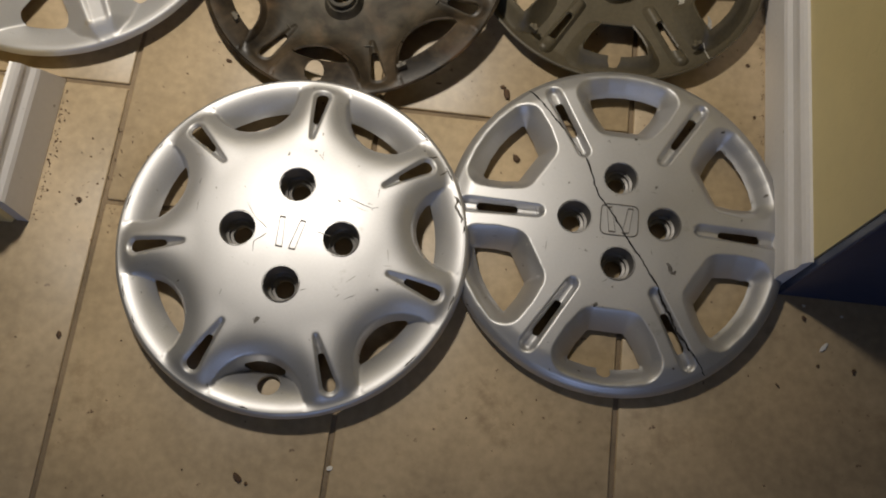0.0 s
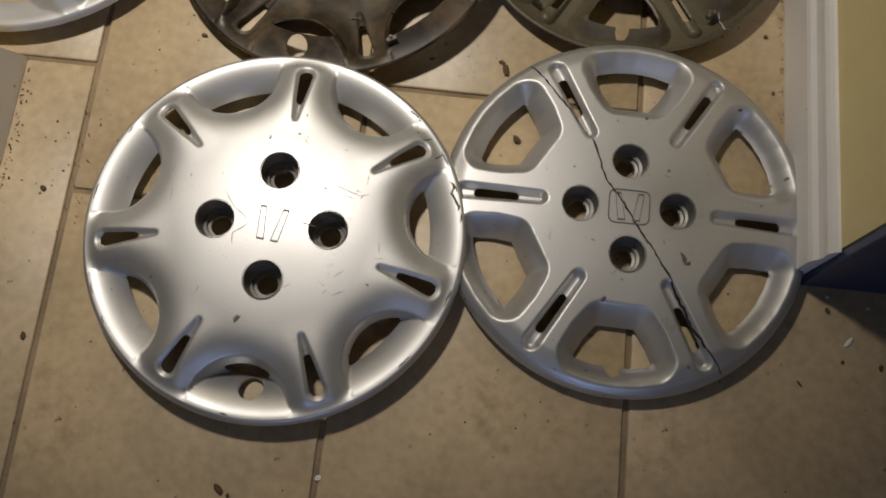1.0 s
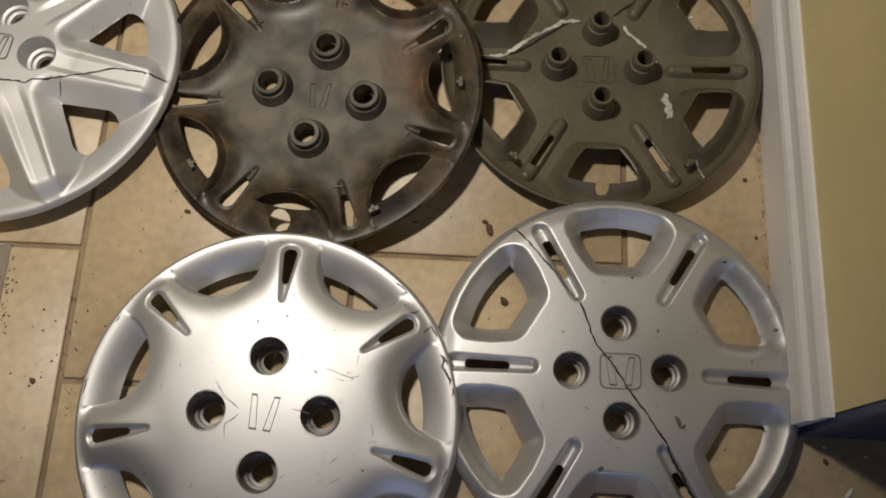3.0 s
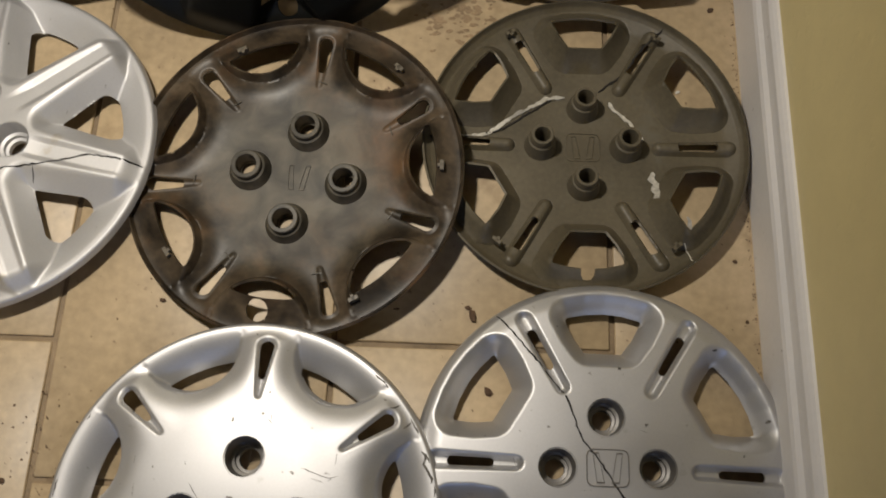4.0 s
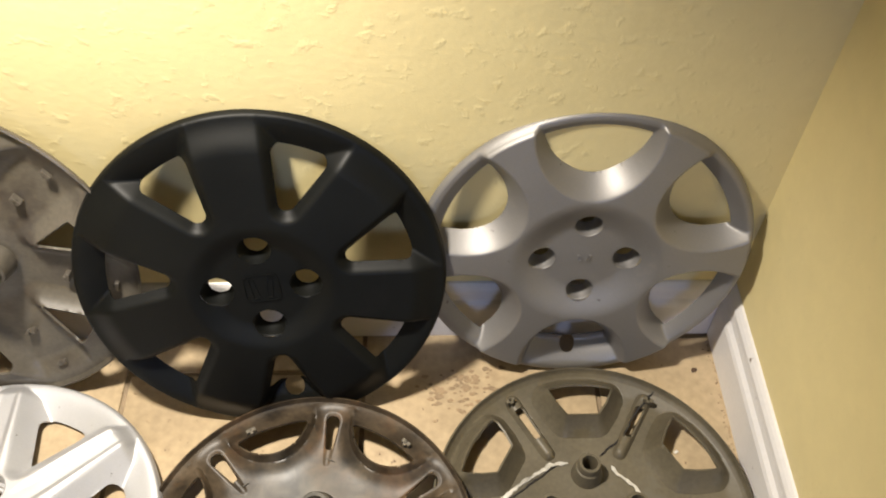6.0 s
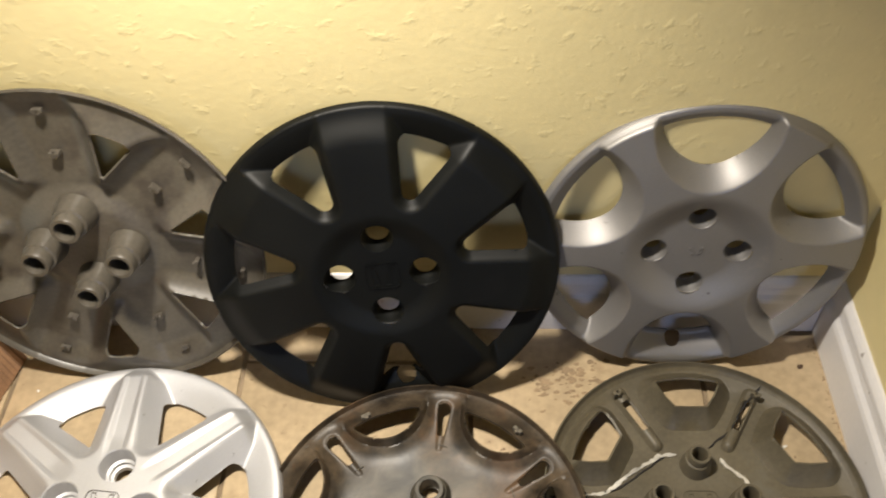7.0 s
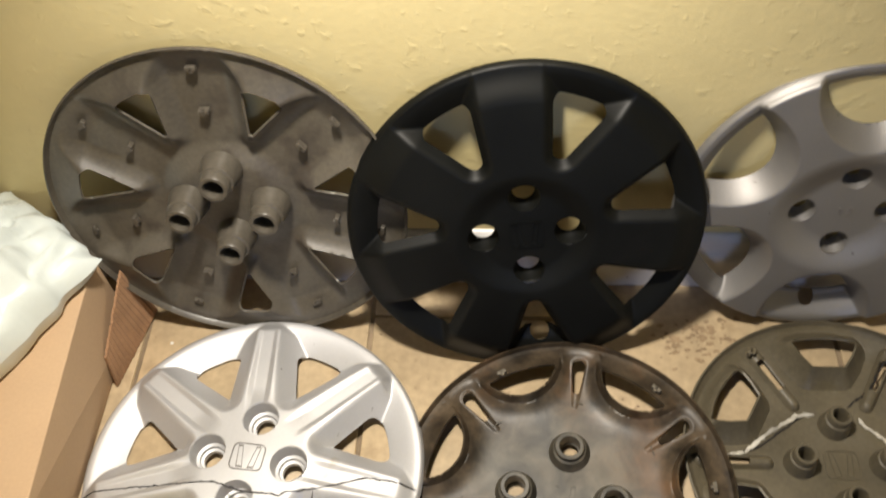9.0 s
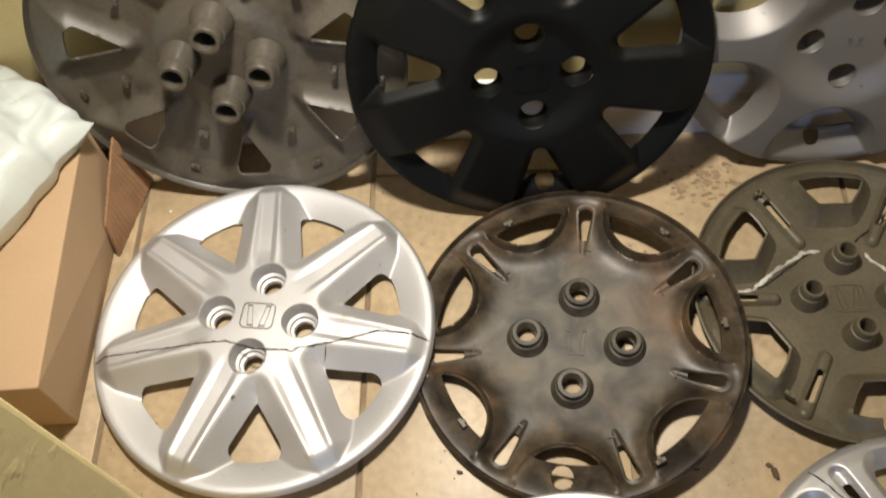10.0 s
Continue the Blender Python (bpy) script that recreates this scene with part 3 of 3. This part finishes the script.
def parts_six(root, h):
    # wells coloured darker than the face to imitate their inner shade
    wells(root, SILVER_DULL_SHADE, 4, 0.05 / RB, 91, 0.0185, RB, h, 0.032)
    emblem(root, GROOVE, RB, z_at(h, 0, 0) * RB - 0.0004, 0.0215, 0.0185)
    ribbon("crack", [(0.985, 126), (0.72, 124), (0.44, 120), (0.30, 124), (0.2, 132), (0.05, 140), (0.09, -66), (0.25, -58), (0.43, -57), (0.7, -59), (0.985, -57)], 0.0045, 0.0003, RB, h, CRACK, root, "dark jagged crack across the face")
    rng = random.Random(8)
    for _ in range(14):
        u, d = rng.uniform(0.15, 0.5), rng.uniform(0, 360)
        ribbon("scratch", [(u, d), (u + rng.uniform(-0.04, 0.04), d + rng.uniform(-8, 8))], 0.0012, 0.0002, RB, h, SCUFF, root, "", 0.001)
    ribbon("chip", [(0.36, -38), (0.42, -42), (0.43, -38)], 0.012, 0.0003, RB, h, SCUFF, root, "flaked paint patch", 0.006)


cover("silver six-window wheel cover cracked across, face up on tiles", cover_pose((0.3225, 0.5335, 0.0255), 1.0, -0.4), RB,
      style_six(-1, 91, 0.0185 / RB, 0.05 / RB, -91), SILVER, parts_six)


def clips(root, places, radius, mat, base, tall=0.012):
    first = None
    for u, deg in places:
        x, y = polar(u, deg, radius)
        if first is None:
            bm = box_bm((-0.0025, -0.006, -tall), (0.0025, 0.006, 0.0), 0.0006, 1)
            extra = box_bm((-0.005, -0.002, -tall), (0.0025, 0.002, -tall * 0.6), 0.0005, 1)
            me = bpy.data.meshes.new("x")
            extra.to_mesh(me)
            extra.free()
            bm.from_mesh(me)
            bpy.data.meshes.remove(me)
            ob = first = part("clip", bm, mat, root)
        else:
            ob = new("clip", first.data)
            ob.parent = root
        ob.matrix_basis = pose(x, y, base, 0, 0, deg)


def ribs(root, places, radius, mat, height, length=0.012):
    """Short raised moulding marks on the back."""
    first = None
    for u, deg, turn in places:
        x, y = polar(u, deg)
        z = float(height(np.array([x]), np.array([y]))[0]) * radius - 0.0026
        if first is None:
            ob = first = part("rib", box_bm((-length / 2, -0.0006, -0.002), (length / 2, 0.0006, 0.001), 0.0002, 1), mat, root)
        else:
            ob = new("rib", first.data)
            ob.parent = root
        ob.matrix_basis = pose(x * radius, y * radius, z, 0, 0, turn)


def parts_star_back(root, h):
    base = z_at(h, 0.3, 10) * RC - 0.0026
    bosses(root, RUSTY, 0.05715 / RC, -82, RC, -base, -base + 0.021, 0.0172)
    clips(root, [(0.86, -116), (0.88, -48), (0.87, -2), (0.87, 62), (0.86, 143)], RC, RUSTY, -0.002)
    ribs(root, [(0.62, -80 + 51.43 * k, 10 - 80 + 51.43 * k + 90) for k in range(7)], RC, RUSTY, h)
    e = emblem(root, RUSTY, RC, -z_at(h, 0, 0) * RC, 0.018, 0.019, 0, plate=False)
    e.matrix_basis = pose(0, 0, z_at(h, 0, 0) * RC - 0.0026, 180, 0, 5)


cover("dirty brown-black star wheel cover lying face down, back showing", cover_pose((-0.0230, 0.8490, 0.0262), 2.4, -3.9, True), RC,
      style_star(-82, -82, 0.0105 / RC, 0.05715 / RC, 99, 0.285, 0.835, -0.045, 2.2, (0.70, 0.855, 0.020, 0.040), 0.012), RUSTY, parts_star_back)


def parts_six_back(root, h):
    base = z_at(h, 0.26, 10) * RD - 0.0026
    bosses(root, OLIVE, 0.05 / RD, -90, RD, -base, 0.018, 0.0132)
    clips(root, [(0.86, 128), (0.86, 52), (0.88, -122), (0.87, -58), (0.86, 215)], RD, OLIVE, -0.002, 0.008)
    e = emblem(root, OLIVE, RD, 0, 0.02, 0.018, 0)
    e.matrix_basis = pose(0, 0, z_at(h, 0, 0) * RD - 0.0026, 180)
    low = lambda x, y: h(x, y)

    def back_strip(name, pts, w, mat, label, jag):
        ob = ribbon(name, pts, w, -0.0034, RD, low, mat, root, label, jag)
        return ob
    back_strip("crack", [(0.96, -179), (0.70, -177), (0.52, -169), (0.38, -120)], 0.006, CRACK, "dark open crack", 0.004)
    back_strip("crack", [(0.40, -75), (0.6, -62), (0.77, -61), (0.97, -58)], 0.006, CRACK, "dark open crack", 0.006)
    back_strip("crack", [(0.74, 44), (1.0, 51)], 0.003, GLUE, "pale split through the rim", 0.003)
    back_strip("glue", [(0.80, -178), (0.60, -174), (0.50, -160), (0.40, -125), (0.36, -108)], 0.012, GLUE, "streak of dried white glue", 0.006)
    back_strip("glue", [(0.36, -62), (0.33, -52), (0.34, -32), (0.38, -8)], 0.011, GLUE, "streak of dried white glue", 0.006)
    back_strip("glue", [(0.44, 22), (0.52, 33), (0.58, 38)], 0.020, GLUE, "patch of dried white glue", 0.016)
    back_strip("glue", [(0.78, 42), (0.84, 44)], 0.012, GLUE, "patch of dried white glue", 0.01)


cover("olive-grey wheel cover face down with cracks and white glue", cover_pose((0.3075, 0.9030, 0.0192), -0.45, -0.5, True), RD,
      style_six(0, -90, 0.006 / RD, 0.05 / RD, 90), OLIVE, parts_six_back)


def parts_ridge(root, h):
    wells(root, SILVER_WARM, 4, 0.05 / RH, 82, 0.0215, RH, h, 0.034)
    emblem(root, GROOVE, RH, z_at(h, 0, 0) * RH - 0.0004, 0.020, 0.0165, -6)
    ribbon("crack", [(0.975, -167), (0.6, -163), (0.23, -140), (0.2, -90), (0.31, -45), (0.32, -38), (0.47, -21), (0.6, -12), (0.70, -8), (0.975, -8)], 0.0045, 0.0003, RH, h, CRACK, root, "dark crack right across the face")
    ribbon("crack", [(0.44, -24), (0.46, -34)], 0.003, 0.0003, RH, h, CRACK, root, "short dark crack")


cover("bright silver seven-spoke wheel cover cracked in two, face up", cover_pose((-0.3930, 0.8735, 0.0255), -1.3, -1.4), RH,
      style_spoke(-88, 82, 0.0215 / RH, 0.05 / RH, None, 0.30, 0.455, channel=0.018, crest=0.115, end=0.87, low=-0.085, inner=0.795, wall=1.1, shelf=0.104, corner=0.085, bend=0.085, ease=0.022), SILVER_WARM, parts_ridge)


def parts_blade(root, h):
    wells(root, BLACK, 4, 0.05 / RE, 95, 0.0185, RE, h, 0.020, plain=True)
    emblem(root, BLACK, RE, z_at(h, 0, 0) * RE - 0.0004, 0.020, 0.0175, 5)


cover("matt black seven-blade wheel cover leaning against the wall", cover_pose((-0.0709, 1.0975, 0.2008), 71.0, 8.5), RE,
      style_spoke(123, 95, 0.0185 / RE, 0.05 / RE, -82, 0.395, 0.285, hub=0.045, crest=0.085, end=0.80, low=-0.055, inner=0.83, wall=1.35, shelf=0.040, corner=0.085, bend=0.045, ease=0.02), BLACK, parts_blade)


def parts_round(root, h):
    wells(root, SILVER_DULL_SHADE, 4, 0.05 / RF, 90, 0.016, RF, h, 0.020, plain=True)
    emblem(root, SILVER_DULL_SHADE, RF, z_at(h, 0, 0) * RF - 0.0004, 0.012, 0.006, 0, plate=False)


cover("dull silver six-spoke wheel cover leaning in the corner", cover_pose((0.2990, 1.1353, 0.1980), 79.7, -0.2), RF,
      style_round(91, 90, 0.016 / RF, 0.05 / RF, -90), SILVER_DULL_SHADE, parts_round)


def parts_blade_back(root, h):
    base = z_at(h, 0.25, 10) * RG - 0.0026
    bosses(root, GREY, 0.05 / RG, -90, RG, -base, 0.036, 0.0172)
    spokes = [-(117.5 - 25.7 + 51.43 * k) for k in range(7)]
    clips(root, [(0.86, a) for a in spokes], RG, GREY, 0.004, 0.006)
    clips(root, [(0.60, a) for a in spokes], RG, GREY, 0.010, 0.010)


cover("dusty grey-brown wheel cover leaning backwards, hollow back showing", cover_pose((-0.4235, 1.1215, 0.2135), 78.4, -5.0, True), RG,
      style_spoke(-117.5, -90, 0.006 / RG, 0.05 / RG, None, 0.395, 0.290, hub=0.045, crest=0.085, end=0.80, low=-0.055, inner=0.80, wall=1.2, shelf=0.068, corner=0.06, bend=0.05, ease=0.055), GREY, parts_blade_back)


# ---- cardboard box, flap and bag ----
def carton():
    root = tagged(new("cardboard_box"), "brown cardboard carton with a torn corrugated flap", "cardboard box")
    tr_far, tr_near = Vector((-0.602, 1.085, 0.150)), Vector((-0.582, 0.750, 0.150))
    br_far, br_near = Vector((-0.604, 1.088, 0.002)), Vector((-0.604, 0.762, 0.002))
    left = Vector((-0.36, -0.02, 0))
    bm = bmesh.new()
    vs = [bm.verts.new(p) for p in (br_far, br_near, tr_near, tr_far, br_far + left, br_near + left, tr_near + left, tr_far + left)]
    for q in ((0, 1, 2, 3), (7, 6, 5, 4), (3, 2, 6, 7), (0, 4, 5, 1), (1, 5, 6, 2), (0, 3, 7, 4)):
        bm.faces.new([vs[i] for i in q])
    bmesh.ops.bevel(bm, geom=bm.edges[:], offset=0.002, segments=2, affect="EDGES", profile=0.5)
    part("carton_body", bm, CARD, root)
    # torn flap leaning from the side down to the floor, with its corrugation showing
    a, b, c, d = Vector((-0.590, 1.098, 0.104)), Vector((-0.574, 1.104, 0.002)), Vector((-0.598, 0.985, 0.002)), Vector((-0.596, 0.995, 0.06))
    bm = bmesh.new()
    rows = []
    for i in range(61):
        s = i / 60
        p, q = a.lerp(d, s), b.lerp(c, s)
        w = 0.0008 * math.sin(i * math.pi / 2) + 0.002 * noise.noise(Vector((i * 0.15, 0, 3)))
        rows.append([p.lerp(q, t / 6) + Vector((w, 0, w)) for t in range(7)])
    n = (b - a).cross(d - a).normalized() * 0.003
    top = [[bm.verts.new(p) for p in r] for r in rows]
    low = [[bm.verts.new(p - n) for p in r] for r in rows]
    for i in range(60):
        for j in range(6):
            bm.faces.new((top[i][j], top[i + 1][j], top[i + 1][j + 1], top[i][j + 1]))
            bm.faces.new((low[i][j], low[i][j + 1], low[i + 1][j + 1], low[i + 1][j]))
    for i in range(60):
        for j in (0, 6):
            bm.faces.new((top[i][j], low[i][j], low[i + 1][j], top[i + 1][j]))
    for j in range(6):
        for i in (0, 60):
            bm.faces.new((top[i][j], top[i][j + 1], low[i][j + 1], low[i][j]))
    part("torn_flap", bm, CARD_IN, root, "torn reddish corrugated flap")


carton()


def bag():
    """A crumpled white bag with pinched corners, lying on the carton."""
    e1, e2, tip = Vector((-0.82, 0.57, 0)), Vector((-0.42, -0.91, 0)), Vector((-0.578, 1.068, 0))
    n, verts, faces = 48, [], []
    for side in (1, -1):
        for i in range(n + 1):
            for j in range(n + 1):
                a, b = i / n, j / n
                puff = (16 * a * (1 - a) * b * (1 - b)) ** 0.42
                p = tip + e1 * (0.185 * a) + e2 * (0.34 * b)
                w = 0.05 * noise.noise(Vector((a * 3, b * 5, 1))) + 0.022 * noise.noise(Vector((a * 9, b * 14, 4))) - 0.02 * abs(noise.noise(Vector((a * 7 + b * 5, b * 6, 9))))
                lift = 0.172 + 0.02 * b
                z = lift + puff * (0.075 + w) if side > 0 else max(0.1525, lift - puff * 0.06)
                edge = 0.012 * noise.noise(Vector((a * 6, b * 9, 7)))
                verts.append((p.x + edge, p.y + edge * 0.5, z))
    m = (n + 1) * (n + 1)
    for i in range(n):
        for j in range(n):
            q = (i * (n + 1) + j, i * (n + 1) + j + 1, (i + 1) * (n + 1) + j + 1, (i + 1) * (n + 1) + j)
            faces += [q, tuple(m + k for k in q[::-1])]
    ob = link_mesh("plastic_bag", verts, faces, BAG, None, "", True, 70)
    tagged(ob, "crumpled white plastic bag lying on the cardboard box", "plastic bag")


bag()


# ---- floor dirt ----
def crumb(name, x, y, size, mat, label, seed, flat=0.35):
    rng = random.Random(seed)
    bm = bmesh.new()
    bmesh.ops.create_icosphere(bm, subdivisions=2, radius=1)
    sx, sy = rng.uniform(0.6, 1.3), rng.uniform(0.35, 0.8)
    for v in bm.verts:
        k = 1 + 0.45 * noise.noise(v.co * 1.6 + Vector((seed, 0, 0)))
        v.co = Vector((v.co.x * sx * k, v.co.y * sy * k, (v.co.z + 0.8) * flat * k)) * size
    ob = part(name, bm, mat, None, "", True, 50)
    ob.matrix_world = pose(x, y, 0.0004, 0, 0, rng.uniform(0, 180))
    return tagged(ob, label, "debris", "floor crumbs")


for i, (x, y, s) in enumerate(((0.184, 0.695, 0.007), (0.179, 0.704, 0.004), (0.203, 0.612, 0.006), (0.545, 0.455, 0.004), (0.56, 0.402, 0.003), (0.515, 0.375, 0.003), (0.60, 0.40, 0.004), (0.478, 0.77, 0.003),
                                (0.487, 0.70, 0.003), (-0.285, 0.34, 0.004), (-0.06, 0.21, 0.005), (-0.05, 0.205, 0.003), (0.10, 0.70, 0.003), (-0.16, 0.70, 0.003), (0.47, 1.10, 0.004), (-0.30, 0.50, 0.004))):
    crumb("dirt_crumb", x, y, s, DIRT, "small dark brown crumb of dirt on tile", 10 + i)
for i, (x, y, s) in enumerate(((0.036, 0.231, 0.0035), (0.4237, 0.983, 0.004), (0.5669, 0.424, 0.0065), (-0.5397, 1.0516, 0.003), (0.545, 0.47, 0.0025), (0.588, 0.462, 0.0025))):
    crumb("pale_crumb", x, y, s, PALE, "tiny pale flake lying on tile", 40 + i, 0.2)


def stain():
    """A patch of small dried spots on the tile near the back wall."""
    rng = random.Random(5)
    verts, faces = [], []
    for _ in range(90):
        x, y, r = rng.gauss(0.165, 0.03), rng.gauss(1.075, 0.018), rng.uniform(0.0012, 0.0055)
        n, k = 9, len(verts)
        verts += [(x + r * rng.uniform(0.6, 1.3) * math.cos(2 * math.pi * j / n), y + 0.7 * r * rng.uniform(0.6, 1.3) * math.sin(2 * math.pi * j / n), 0.0006 + rng.uniform(0, 0.0003)) for j in range(n)]
        faces.append(tuple(range(k, k + n)))
    tagged(link_mesh("dried_stain", verts, faces, STAIN), "patch of dried brown spots on the tile", "stain", kind="stuff")


STAIN = material("dried_stain", (0.27, 0.19, 0.11), 0.7, 0, 0.3, 60, 300, 0.3)
stain()


def floor_grit():
    """Fine grit over the tiles, thickest along the baseboards."""
    rng = random.Random(21)
    verts, faces = [], []

    def fleck(x, y, r):
        n, k = 6, len(verts)
        verts.extend((x + r * rng.uniform(0.4, 1.4) * math.cos(2 * math.pi * j / n), y + r * rng.uniform(0.4, 1.4) * math.sin(2 * math.pi * j / n), 0.0005 + rng.uniform(0, 0.0006)) for j in range(n))
        faces.append(tuple(range(k, k + n)))
    for _ in range(170):
        fleck(0.4985 - abs(rng.gauss(0, 0.003)), rng.uniform(0.5, 1.15), rng.uniform(0.0004, 0.0012))
    for _ in range(60):
        fleck(-0.349 + abs(rng.gauss(0, 0.004)), rng.uniform(0.47, 0.64), rng.uniform(0.0005, 0.0016))
    for _ in range(260):
        fleck(rng.uniform(-0.35, 0.7), rng.uniform(0.1, 1.15), rng.uniform(0.0004, 0.0013))
    for _ in range(60):
        fleck(rng.gauss(-0.27, 0.02), rng.gauss(0.53, 0.03), rng.uniform(0.0005, 0.0014))
    tagged(link_mesh("floor_grit", verts, faces, DIRT), "fine dark grit scattered along the baseboards and tiles", "dirt", kind="stuff")


floor_grit()
